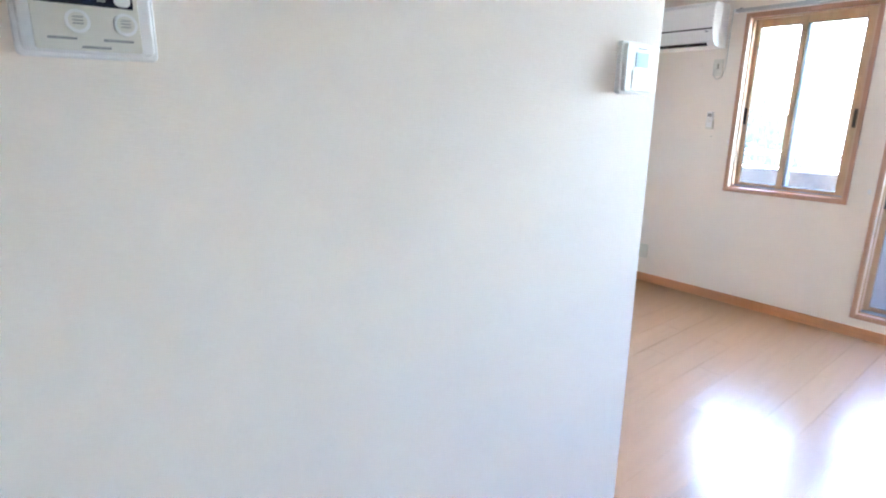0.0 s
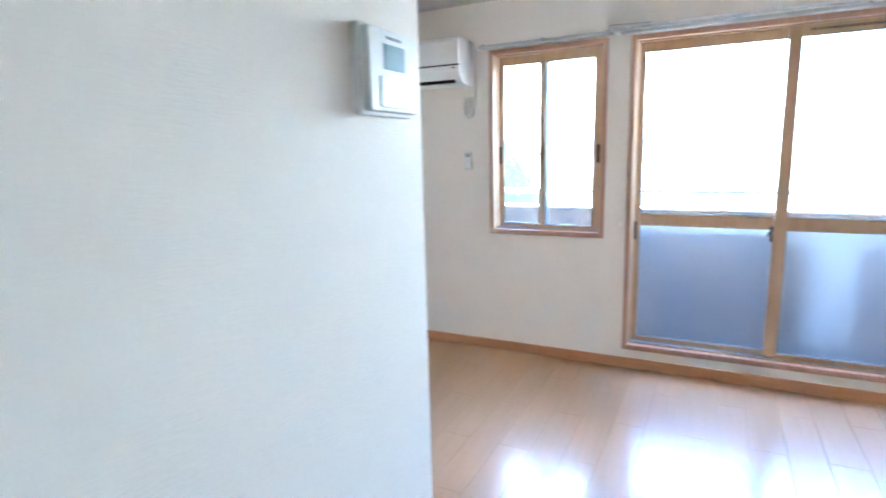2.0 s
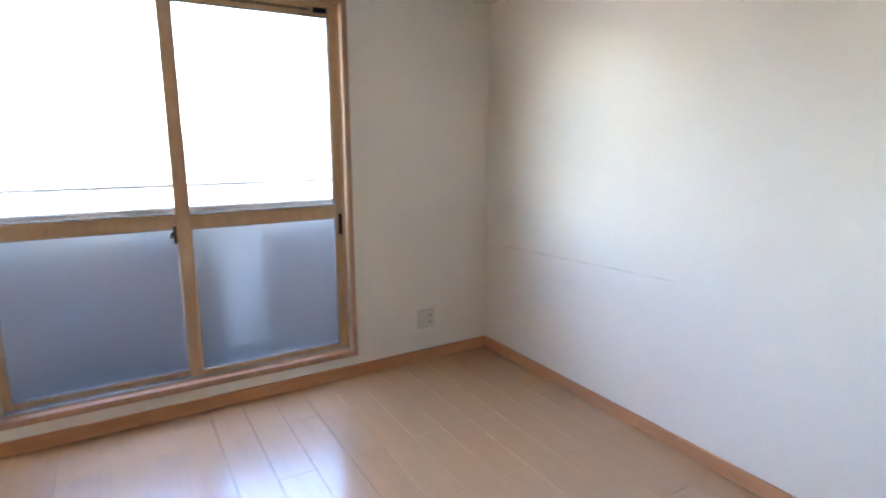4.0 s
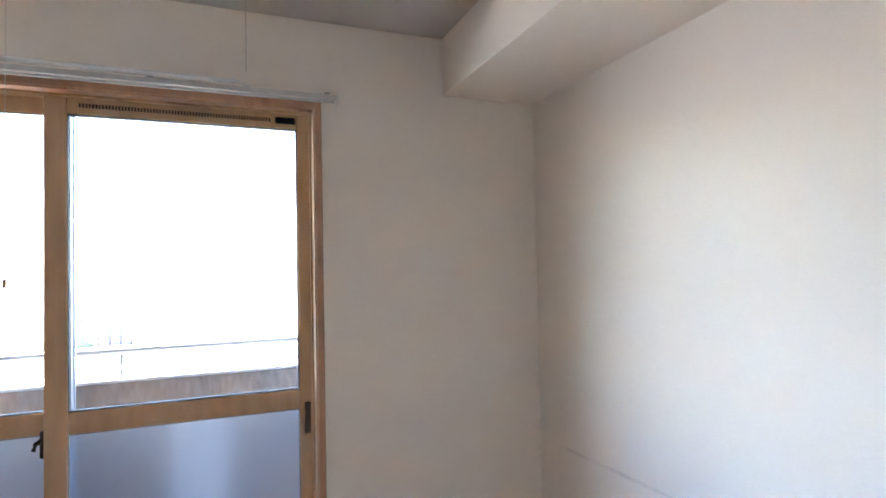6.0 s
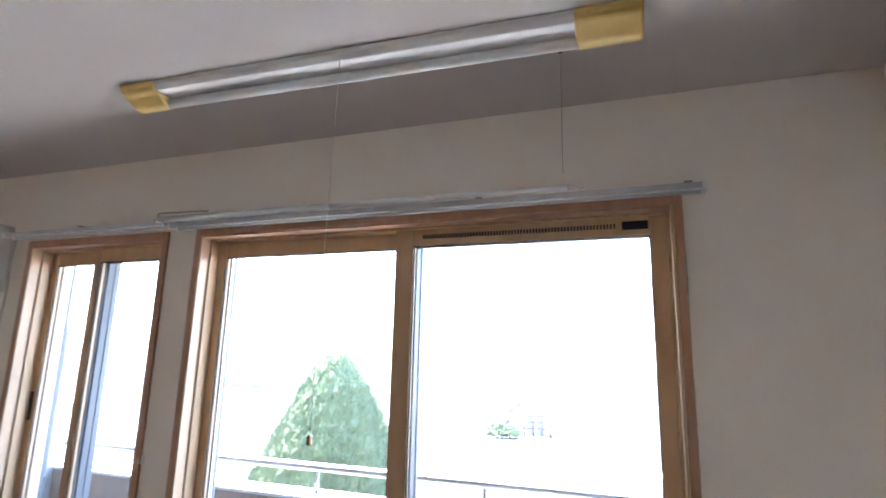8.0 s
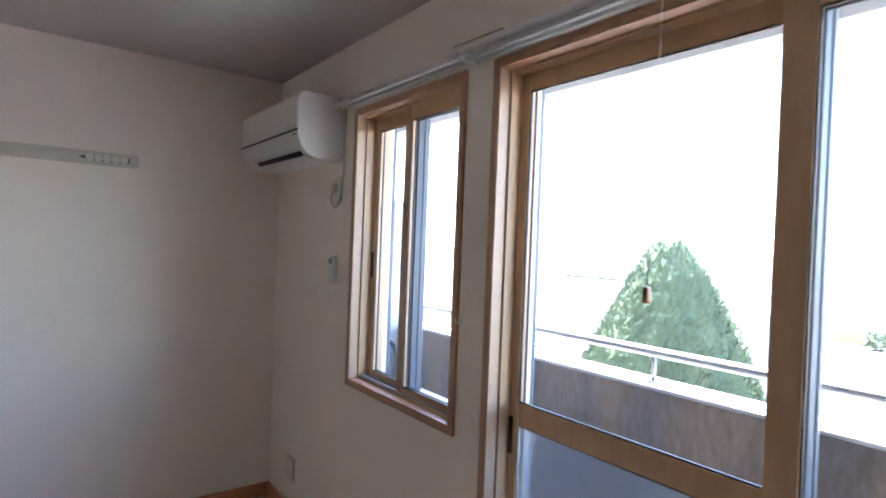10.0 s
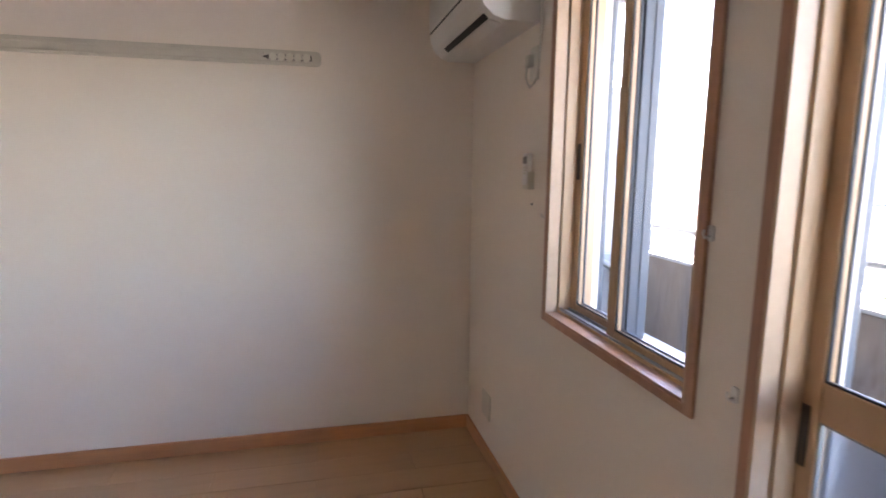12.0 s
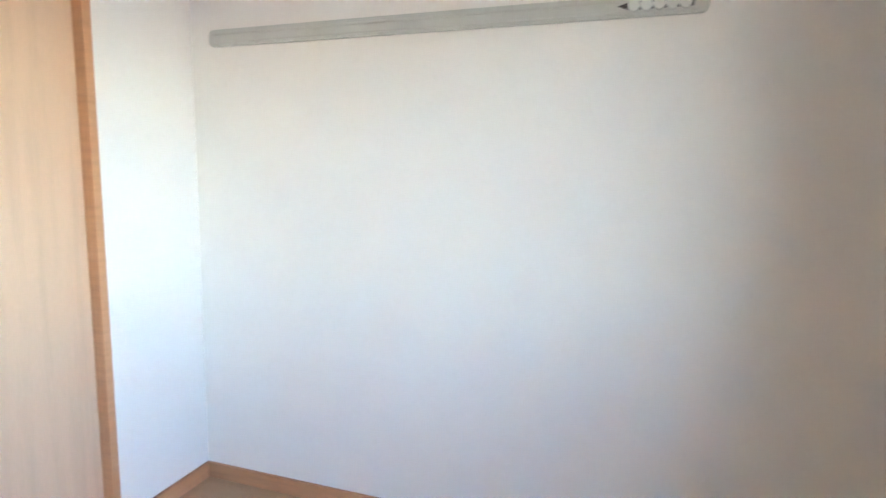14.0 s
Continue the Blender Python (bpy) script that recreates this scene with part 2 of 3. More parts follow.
def holed(axis, face, back, u0, u1, v0, v1, holes):
    """A wall with thickness between two planes of an axis, with openings (u0, u1, v0, v1) right through it."""
    bm = B()
    us = sorted({u0, u1, *(h[0] for h in holes), *(h[1] for h in holes)})
    vs = sorted({v0, v1, *(h[2] for h in holes), *(h[3] for h in holes)})
    put = (lambda u, w, v: (u, w, v)) if axis == "y" else (lambda u, w, v: (w, u, v))
    verts = {}

    def vert(u, w, v):
        k = (u, w, v)
        if k not in verts:
            verts[k] = bm.verts.new(put(u, w, v))
        return verts[k]

    def solid(i, j):
        if not (0 <= i < len(us) - 1 and 0 <= j < len(vs) - 1):
            return False
        cu, cv = (us[i] + us[i + 1]) / 2, (vs[j] + vs[j + 1]) / 2
        return not any(a < cu < b and c < cv < d for a, b, c, d in holes)
    for i in range(len(us) - 1):
        for j in range(len(vs) - 1):
            if not solid(i, j):
                continue
            a, b, c, d = us[i], us[i + 1], vs[j], vs[j + 1]
            for w in (face, back):
                bm.faces.new([vert(a, w, c), vert(b, w, c), vert(b, w, d), vert(a, w, d)])
            for ok, p, q in ((solid(i - 1, j), (a, c), (a, d)), (solid(i + 1, j), (b, c), (b, d)), (solid(i, j - 1), (a, c), (b, c)), (solid(i, j + 1), (a, d), (b, d))):
                if not ok:
                    bm.faces.new([vert(p[0], face, p[1]), vert(q[0], face, q[1]), vert(q[0], back, q[1]), vert(p[0], back, p[1])])
    bmesh.ops.recalc_face_normals(bm, faces=bm.faces)
    return bm


def structure(name, bm, material, label, category):
    return tagged(part(name, bm, material), label, category, kind="structure")


# ---------- the room ----------
W, CEIL, BACK = 4.578, 2.460, -6.0          # room width, ceiling height, rear wall
PX, PY, CY = 1.90, -2.74, -2.675           # partition face, its end, wall beside the closet
WIN = (0.978, 1.729, 0.900, 2.115)          # small window opening x0 x1 z0 z1
DOOR = (1.918, 3.603, 0.155, 2.115)        # balcony door opening

structure("wall_north", holed("y", 0.0, 0.19, -0.15, W + 0.15, -0.3, 2.75, [WIN, DOOR]), WALLPAPER, "off-white papered wall with the window and balcony door", "wall")
structure("wall_west", box(B(), -0.15, 0, CY - 0.15, 0, -0.1, 2.6), WALLPAPER, "off-white papered wall beside the air conditioner", "wall")
structure("wall_east", box(B(), W, W + 0.15, BACK, 0, -0.1, 2.6), WALLPAPER, "bare off-white papered long wall", "wall")
structure("wall_south", box(B(), PX - 0.1, W + 0.15, BACK - 0.12, BACK, -0.1, 2.6), WALLPAPER, "plain off-white papered wall closing the passage", "wall")
structure("wall_partition", box(B(), PX - 0.10, PX, BACK, PY, 0, CEIL, 0.003), WALLPAPER, "off-white papered partition with two control panels", "wall")
structure("wall_closet_side", box(B(), -0.0, 0.455, CY - 0.10, CY, 0, CEIL), WALLPAPER, "narrow off-white papered wall beside the closet", "wall")
structure("wall_closet_top", box(B(), 0.455, PX - 0.1, CY - 0.10, CY - 0.01, 2.06, CEIL), WALLPAPER, "off-white papered wall above the closet door", "wall")
structure("wall_closet_rear", box(B(), -0.15, PX - 0.1, -3.5, -3.4, 0, CEIL), WALLPAPER, "plain rear wall of the closet", "wall")
structure("ceiling", box(B(), -0.15, W + 0.15, BACK - 0.1, 0, CEIL, CEIL + 0.12), CEILING, "white papered ceiling, toned down to its dimness", "ceiling")
structure("ceiling_beam", box(B(), 4.140, W, BACK, 0, 2.218, CEIL, 0.003), WALLPAPER, "boxed beam papered off-white under the ceiling", "beam")

# skirting
for n, bb in (("baseboard_north", (0, W, -0.012, 0)), ("baseboard_west", (0, 0.012, CY, -0.012)), ("baseboard_east", (W - 0.012, W, BACK, -0.012)),
              ("baseboard_closet", (0.012, 0.455, CY, CY + 0.012)), ("baseboard_partition", (PX, PX + 0.010, BACK, PY + 0.010))):
    structure(n, box(B(), *bb, 0.0, 0.072, 0.003), BASEWOOD, "orange-brown wood-print baseboard along the wall", "baseboard")


tagged(part("scuff_mark", prism(B(), [(-1.45, 0.778), (-0.2, 0.728), (-0.2, 0.742), (-0.9, 0.768), (-1.45, 0.784)], "x", W - 0.0006, W - 0.0001), SCUFF), "faint grey scuff line along the wall", "scuff", kind="structure")

# ---------- windows ----------
def sash(win, x0, x1, z0, z1, y0, y1, left, right, bottom, top, rails, glasses, pull=None, meeting=None):
    """One sliding sash: a frame of bars, its panes and gaskets. rails: heights of a middle rail; glasses: a material a pane."""
    bm = B()
    gx0, gx1, gz0, gz1 = x0 + left, x1 - right, z0 + bottom, z1 - top
    box(bm, x0, gx0, y0, y1, z0, z1, 0.003)
    if not meeting:
        box(bm, gx1, x1, y0, y1, z0, z1, 0.003)
    box(bm, gx0, gx1, y0 + 0.001, y1 - 0.001, z0, gz0, 0.003)
    box(bm, gx0, gx1, y0 + 0.001, y1 - 0.001, gz1, z1, 0.003)
    spans = [(gz0, gz1)]
    if rails:
        box(bm, gx0, gx1, y0 + 0.001, y1 - 0.001, rails[0], rails[1], 0.003)
        spans = [(gz0, rails[0]), (rails[1], gz1)]
    s = part("sash", bm, SASHWOOD, win, "tan wood-print sliding sash")
    ym = (y0 + y1) / 2
    if meeting:
        mb = box(B(), gx1, x1, y0, y1 + 0.034, z0, z1, 0.003)
        box(mb, x1 - 0.006, x1 + 0.003, y1 + 0.004, y1 + 0.012, z0, z1, 0.001)
        part("meeting_stile", mb, meeting, s, "grey aluminium meeting stile")
    # the aluminium outer skin of the sash
    bo = B()
    for a, b, c, d in ((x0, gx0 + 0.004, z0, z1), (gx1 - 0.004, x1, z0, z1), (gx0, gx1, z0, gz0 + 0.004), (gx0, gx1, gz1 - 0.004, z1))[:: 1 if not meeting else 2]:
        box(bo, a, b, y1 + 0.0005, y1 + 0.006, c, d, 0.001)
    part("outer_skin", bo, STILE, s, "grey aluminium outer skin")
    for (a, b), g in zip(spans, glasses):
        p = part("pane", box(B(), gx0 - 0.004, gx1 + 0.004, ym - 0.003, ym + 0.003, a - 0.004, b + 0.004), g, s, "frosted glass pane" if g is FROST else "clear glass pane")
        p.visible_shadow = False
        ga = B()
        for q in ((gx0, gx0 + 0.004, a, b), (gx1 - 0.004, gx1, a, b), (gx0, gx1, a, a + 0.005), (gx0, gx1, b - 0.004, b)):
            box(ga, q[0], q[1], y0 + 0.004, ym - 0.003, q[2], q[3])
        part("gasket", ga, GASKET if g is not FROST else GREY, s, "dark rubber gasket")
    if pull:
        px, pz = pull
        part("pull_handle", box(B(), px - 0.011, px + 0.011, y0 - 0.003, y0 + 0.002, pz - 0.06, pz + 0.06, 0.002), BRONZE, s, "dark recessed finger pull")
    return s


def casing(win, x0, x1, z0, z1, face=0.025):
    """Wood trim round the opening, the lining of its reveal and the aluminium frame behind it."""
    for nm, (a, b, c, d) in (("casing", (x0 - face, x0, z0 - face, z1 + face)), ("casing", (x1, x1 + face, z0 - face, z1 + face)),
                             ("casing", (x0, x1, z1, z1 + face)), ("casing", (x0, x1, z0 - face, z0))):
        part(nm, box(B(), a, b, -0.012, -0.0005, c, d, 0.002), TRIMWOOD, win, "reddish wood-print trim")
    t = 0.008
    for a, b, c, d in ((x0, x0 + t, z0, z1), (x1 - t, x1, z0, z1), (x0 + t, x1 - t, z1 - t, z1), (x0 + t, x1 - t, z0, z0 + t)):
        part("lining", box(B(), a, b, -0.011, 0.034, c, d, 0.001), LINING if b - a < 0.02 else TRIMWOOD, win, "pale wood-print reveal lining")
    f = 0.016
    fr = B()
    for a, b, c, d in ((x0, x0 + f, z0, z1), (x1 - f, x1, z0, z1), (x0 + f, x1 - f, z1 - f, z1), (x0 + f, x1 - f, z0, z0 + f)):
        box(fr, a, b, 0.0345, 0.16, c, d, 0.001)
    part("frame", fr, SASHWOOD, win, "tan sliding-track frame")
    tr = B()
    for y in (0.042, 0.074, 0.108):
        box(tr, x0 + f, x1 - f, y - 0.0015, y + 0.0015, z0 + f, z0 + f + 0.008)
    part("track", tr, ALU, win, "thin metal track")
    xm = (x0 + x1) / 2 - 0.06
    part("track_bed", box(B(), x0 + f, xm, 0.0355, 0.0630, z0 + f, z0 + f + 0.003, 0.001), ALU, win, "silver metal bed of the empty track")
    # Flat black strip paints the shade of the empty track's gap.
    part("track_shade", box(B(), x0 + f, xm, 0.0635, 0.0815, z0 + f, z0 + f + 0.001), GASKET, win, "black strip as the shade in the empty track")
    bo = B()
    for a, b, c, d in ((x0 - 0.03, x0, z0 - 0.03, z1 + 0.03), (x1, x1 + 0.03, z0 - 0.03, z1 + 0.03), (x0, x1, z1, z1 + 0.03), (x0, x1, z0 - 0.03, z0)):
        box(bo, a, b, 0.1905, 0.21, c, d, 0.002)
    part("outer_flange", bo, STILE, win, "grey aluminium flange outside")


win = thing("window_1", "small two-sash sliding window in reddish wood trim", "window", kind="structure")
casing(win, *WIN)
x0, x1, z0, z1 = WIN
sash(win, x0 + 0.004, 1.345, z0 + 0.012, z1 - 0.012, 0.082, 0.108, 0.042, 0.047, 0.03, 0.06, None, [CLEAR], (1.003, 1.43), STILE)
s = sash(win, 1.296, x1 - 0.004, z0 + 0.012, z1 - 0.012, 0.046, 0.072, 0.040, 0.062, 0.03, 0.06, None, [CLEAR], (1.696, 1.43))
lk = B()
box(lk, 1.286, 1.298, 0.058, 0.074, 1.40, 1.445, 0.003)
box(lk, 1.280, 1.290, 0.054, 0.066, 1.425, 1.450, 0.003)
part("latch", lk, BRONZE, s, "small dark crescent latch")

win = thing("window_2", "large balcony sliding door, frosted below, in wood trim", "window", kind="structure")
casing(win, *DOOR)
x0, x1, z0, z1 = DOOR
sash(win, x0 + 0.004, 2.788, z0 + 0.012, z1 - 0.012, 0.082, 0.110, 0.046, 0.06, 0.036, 0.06, (0.962, 1.036), [FROST, CLEAR], (1.940, 0.925), STILE)
s = sash(win, 2.718, x1 - 0.004, z0 + 0.012, z1 - 0.012, 0.046, 0.074, 0.067, 0.058, 0.036, 0.06, (0.962, 1.036), [FROST, CLEAR], (3.570, 0.925))
lk = B()
box(lk, 2.704, 2.720, 0.056, 0.076, 0.89, 0.98, 0.004)
tube(lk, [(2.708, 0.058, 0.95), (2.696, 0.048, 0.942), (2.690, 0.048, 0.922)], 0.008, 8)
part("latch", lk, BRONZE, s, "dark crescent latch")
vt = B()
for i in range(64):
    xx = 2.820 + i * 0.0098
    box(vt, xx, xx + 0.0055, 0.0440, 0.0465, 2.066, 2.080)
part("vent_slots", vt, GASKET, s, "row of small dark ventilation slots")
part("vent_slider", box(B(), 3.462, 3.536, 0.042, 0.0475, 2.060, 2.086, 0.002), SCREEN, s, "dark blue ventilation slider")

# curtain rails over both openings
def curtain_rail(x0, x1, z, label):
    r = thing("curtain_rail", label, "curtain rail", (x0, -0.05, z))
    for y in (-0.038, -0.078):
        bm = B()
        prism(bm, [(-0.007, -0.009), (-0.002, -0.009), (-0.002, -0.006), (-0.005, -0.006), (-0.005, 0.007), (0.005, 0.007), (0.005, -0.006), (0.002, -0.006), (0.002, -0.009), (0.007, -0.009), (0.007, 0.009), (-0.007, 0.009)], "x", 0, x1 - x0)
        o = part("track", bm, RAILWHITE, r)
        o.location = (0, y + 0.05, 0)
        for xe in (0, x1 - x0):
            e = part("end_cap", box(B(), xe - 0.006, xe + 0.006, y + 0.05 - 0.010, y + 0.05 + 0.010, -0.012, 0.012, 0.002), WHITE, r, "white end cap")
    n = max(2, round((x1 - x0) / 0.6) + 1)
    for i in range(n):
        xb = 0.04 + (x1 - x0 - 0.08) * i / (n - 1)
        part("bracket", box(B(), xb - 0.010, xb + 0.010, -0.036, 0.050, 0.0095, 0.015, 0.001), GREY, r, "grey metal bracket")
    return r


curtain_rail(0.90, 1.80, 2.155, "white double curtain rail above the small window")
cr = curtain_rail(1.83, 3.68, 2.143, "long white double curtain rail above the balcony door")
# white pole with hooked ends resting on the long rail
pole = thing("curtain_pole", "glossy white pole with hooks lying on the curtain rail", "pole", (1.77, -0.085, 2.166))
part("rod", tube(B(), [(0.0, 0, 0), (0.76, 0, 0.0)], 0.012, 12), WHITEMETAL, pole)
part("rod", tube(B(), [(0.76, 0, 0), (1.55, 0, 0.0)], 0.0095, 12), WHITEMETAL, pole)
part("wire_end", tube(B(), [(0.0, 0, 0.006), (0.0, 0, 0.024), (0.012, 0, 0.027), (0.24, 0, 0.020)], 0.0025, 6), GREY, pole, "thin bent grey wire")
for xh in (0.0, 0.76, 1.55):
    part("hook", tube(B(), [(xh, 0, 0), (xh + 0.02, -0.006, -0.004), (xh + 0.036, -0.012, -0.014), (xh + 0.045, -0.014, -0.008)], 0.006, 8, 0.004), WHITE, pole, "white plastic hook")

# tie-back hooks
for xx, zz in ((1.760, 1.28), (1.862, 0.976), (0.945, 1.245)):
    h = tagged(part("tieback_hook", prism(B(), rounded(-0.008, 0.008, -0.016, 0.016, 0.004), "y", -0.006, 0.0), WHITE), "small white plastic curtain tie-back hook on the wall", "hook", "tie-back hooks")
    h.location = (xx, 0, zz)
    part("prong", tube(B(), [(0, -0.005, -0.006), (0, -0.018, -0.009), (0, -0.022, 0.0), (0, -0.020, 0.008)], 0.0025, 8), WHITE, h)


# ---------- air conditioner and its things ----------
def air_conditioner():
    ac = thing("air_conditioner", "white wall-mounted air conditioner unit in the corner", "air conditioner", (0.018, 0, 1.915))
    w, h, d = 0.81, 0.300, 0.23
    prof = [(0, 0.0), (0, h), (-d + 0.03, h), (-d + 0.008, h - 0.010), (-d, h - 0.03), (-d, 0.115), (-d + 0.004, 0.085), (-d + 0.02, 0.045), (-d + 0.055, 0.012), (-d + 0.095, 0.0)]
    part("body", prism(B(), prof, "x", 0.0, w, 0.004), ACWHITE, ac)
    part("front_panel", prism(B(), [(-d - 0.0045, h - 0.028), (-d - 0.0045, 0.128), (-d - 0.0005, 0.128), (-d - 0.0005, h - 0.028)], "x", 0.004, w - 0.004, 0.0015), ACWHITE, ac, "flat white front panel")
    part("panel_joint", box(B(), 0.003, w - 0.003, -d - 0.0012, -d + 0.004, 0.1165, 0.1265), DARK, ac, "thin dark joint")
    # outlet slot under the front
    part("outlet_slot", prism(B(), [(-d + 0.034, 0.0295), (-d + 0.052, 0.0125), (-d + 0.049, 0.0095), (-d + 0.031, 0.0265)], "x", 0.17, w - 0.05), DARK, ac, "black air outlet")
    part("flap", prism(B(), [(-d + 0.056, 0.0095), (-d + 0.10, -0.003), (-d + 0.10, -0.006), (-d + 0.054, 0.0065)], "x", 0.08, w - 0.04, 0.001), ACWHITE, ac, "white louvre flap")
    part("indicator", box(B(), w - 0.055, w - 0.03, -d - 0.0022, -d + 0.004, 0.098, 0.106), GREY, ac, "tiny indicator window")
    return ac


air_conditioner()
so = thing("ac_socket", "ivory wall socket with plug under the air conditioner", "socket", (0.795, 0, 1.78))
part("plate", prism(B(), rounded(-0.035, 0.035, -0.060, 0.060, 0.006), "y", -0.008, 0.0, 0.002), CREAM, so)
part("plug", box(B(), -0.028, 0.008, -0.032, -0.0085, -0.012, 0.03, 0.004), CREAM, so, "ivory plug")
cab = [(-0.01, -0.03, -0.012), (-0.018, -0.03, -0.05), (0.005, -0.024, -0.085), (0.04, -0.018, -0.07), (0.055, -0.012, -0.02), (0.058, -0.008, 0.08), (0.058, -0.006, 0.19), (0.06, -0.006, 0.40)]
part("cable", tube(B(), cab, 0.004, 8), CORD, so, "off-white cable looping up to the unit")

rc = thing("remote_control", "white remote control in its wall holder", "remote control", (0.79, 0, 1.395))
part("holder", prism(B(), rounded(-0.028, 0.028, -0.066, 0.0, 0.006), "y", -0.024, 0.0, 0.002), CREAM, rc)
part("body", prism(B(), rounded(-0.023, 0.023, -0.05, 0.066, 0.007), "y", -0.028, -0.008, 0.002), WHITE, rc)
part("display", box(B(), -0.016, 0.016, -0.0295, -0.0275, 0.028, 0.054), GREY, rc, "grey display")
for i in range(3):
    part("button", box(B(), -0.012, 0.012, -0.0300, -0.0275, 0.012 - i * 0.011, 0.018 - i * 0.011, 0.001), CREAM, rc, "small button")
part("pin", tube(B(), [(0.02, 0, -0.12), (0.02, -0.006, -0.12)], 0.004, 8), GREY, rc, "small pin")


def outlet(x, z, sockets, label):
    o = thing("wall_outlet", label, "outlet", (x, 0, z), "wall outlets")
    part("plate", prism(B(), rounded(-0.059, 0.059, -0.062, 0.062, 0.006), "y", -0.008, 0.0, 0.002), CREAM, o)
    part("insert", prism(B(), rounded(-0.046, 0.046, -0.05, 0.05, 0.003), "y", -0.0095, -0.0085), CREAM, o)
    for sx, sz in sockets:
        for k in (-1, 1):
            part("slot", box(B(), sx + k * 0.006 - 0.0018, sx + k * 0.006 + 0.0018, -0.0105, -0.009, sz - 0.007, sz + 0.007), DARK, o, "black socket slot")
        part("socket", prism(B(), rounded(sx - 0.016, sx + 0.016, sz - 0.014, sz + 0.014, 0.004), "y", -0.0102, -0.0093), CREAM, o)
    return o


outlet(4.105, 0.275, ((0.027, 0.022), (0.027, -0.022)), "ivory double wall outlet beside the balcony door")
outlet(0.327, 0.270, (), "ivory blank wall plate near the corner")

# ---------- hanger board on the side wall ----------
hb = thing("hanger_board", "long grey-beige wall hanger board with five round knobs", "coat rack", (0, -1.660, 1.896))
part("board", prism(B(), rounded(-0.915, 0.915, -0.033, 0.033, 0.022), "x", 0.0, 0.016, 0.003), RAILGREY, hb)
part("lip", box(B(), 0.0165, 0.0225, -0.89, 0.66, 0.010, 0.022, 0.002), RAILGREY, hb, "raised grey strip")
part("lip", box(B(), 0.0165, 0.0225, -0.89, 0.88, -0.026, -0.018, 0.002), RAILGREY, hb, "raised grey strip")
part("slot", prism(B(), [(0.652, 0.001), (0.686, -0.012), (0.872, -0.012), (0.872, 0.012), (0.686, 0.012)], "x", 0.0162, 0.0175), BRONZE, hb, "dark recess behind the knobs")
for i in range(5):
    yk = 0.700 + i * 0.037
    part("knob", tube(B(), [(0.0178, yk, 0.001), (0.0225, yk, 0.001), (0.0245, yk, 0.001)], 0.0186, 20, 0.0172), CREAM, hb, "cream round knob")

# ---------- ceiling lamp ----------
lamp = thing("ceiling_lamp", "unlit fluorescent ceiling lamp with yellowed end caps", "ceiling lamp", (2.800, -0.452, CEIL))
lamp.rotation_euler = (0, 0, radians(1.6))
part("base", prism(B(), [(-0.054, 0), (0.054, 0), (0.050, -0.012), (0.036, -0.024), (-0.036, -0.024), (-0.050, -0.012)], "x", -0.64, 0.59, 0.003), WHITEMETAL, lamp, "white metal base")
part("tube", tube(B(), [(-0.64, 0.026, -0.038), (0.59, 0.026, -0.038)], 0.0145, 16), WHITE, lamp, "unlit white fluorescent tube")
for a, b in ((-0.765, -0.635), (0.585, 0.738)):
    part("end_cap", prism(B(), [(-0.057, 0), (0.057, 0), (0.057, -0.026), (0.050, -0.044), (0.034, -0.052), (0.012, -0.050), (-0.018, -0.034), (-0.046, -0.024), (-0.057, -0.010)], "x", a, b, 0.008), YELLOWED, lamp, "yellowed plastic end cap")
part("pull_switch", tube(B(), [(0.545, 0.045, -0.02), (0.545, 0.045, -0.045)], 0.006, 8), DARK, lamp, "small dark switch nub")
part("pull_cord", tube(B(), [(0.545, 0.045, -0.045), (0.545, 0.045, -0.36)], 0.0007, 5), GREY, lamp, "thin cord")
part("pull_cord", tube(B(), [(-0.018, -0.04, -0.022), (-0.016, -0.055, -0.5), (-0.013, -0.070, -0.965)], 0.0008, 5), CORD, lamp, "thin white pull cord")
part("bead", prism(B(), rounded(-0.004, 0.004, -0.011, 0.011, 0.003), "y", -0.076, -0.064, 0.002), AMBER, lamp, "amber cord bead").location = (-0.013, 0, -0.978)


# ---------- control panels on the partition ----------
def wall_panel(name, label, cat, y0, y1, z0, z1, depth):
    o = thing(name, label, cat, (PX, (y0 + y1) / 2, (z0 + z1) / 2))
    a, b = (y1 - y0) / 2, (z1 - z0) / 2
    part("back_plate", prism(B(), rounded(-a, a, -b, b, 0.008), "x", 0.0, depth * 0.5, 0.002), WHITE, o)
    part("front", prism(B(), rounded(-a + 0.006, a - 0.006, -b + 0.006, b - 0.006, 0.008), "x", depth * 0.5, depth, 0.003), WHITE, o)
    return o, a, b


th, a, b = wall_panel("thermostat", "white wall control panel with a small display", "thermostat", -2.958, -2.803, 1.518, 1.655, 0.030)
part("display", box(B(), 0.0303, 0.0315, -0.030, 0.032, 0.002, 0.040), LCD, th, "pale blue display")
part("cover", prism(B(), rounded(-0.045, 0.045, -0.056, -0.008, 0.004), "x", 0.0302, 0.033, 0.001), WHITE, th, "white flip cover")
part("slit", box(B(), 0.0302, 0.0312, -0.022, 0.022, 0.048, 0.052), GREY, th, "small grey slit")
ct, a, b = wall_panel("bath_controller", "cream water heater controller with dark display and buttons", "controller", -4.270, -4.105, 1.537, 1.655, 0.022)
part("face", prism(B(), rounded(-0.062, 0.060, -0.050, 0.050, 0.004), "x", 0.0222, 0.0242, 0.0008), CREAM, ct, "ivory face plate")
part("display", box(B(), 0.0246, 0.0258, -0.056, 0.054, 0.006, 0.040), SCREEN, ct, "dark display")
part("rocker", prism(B(), rounded(0.031, 0.051, 0.008, 0.038, 0.007), "x", 0.0260, 0.0285, 0.001), WHITE, ct, "pale rocker button")
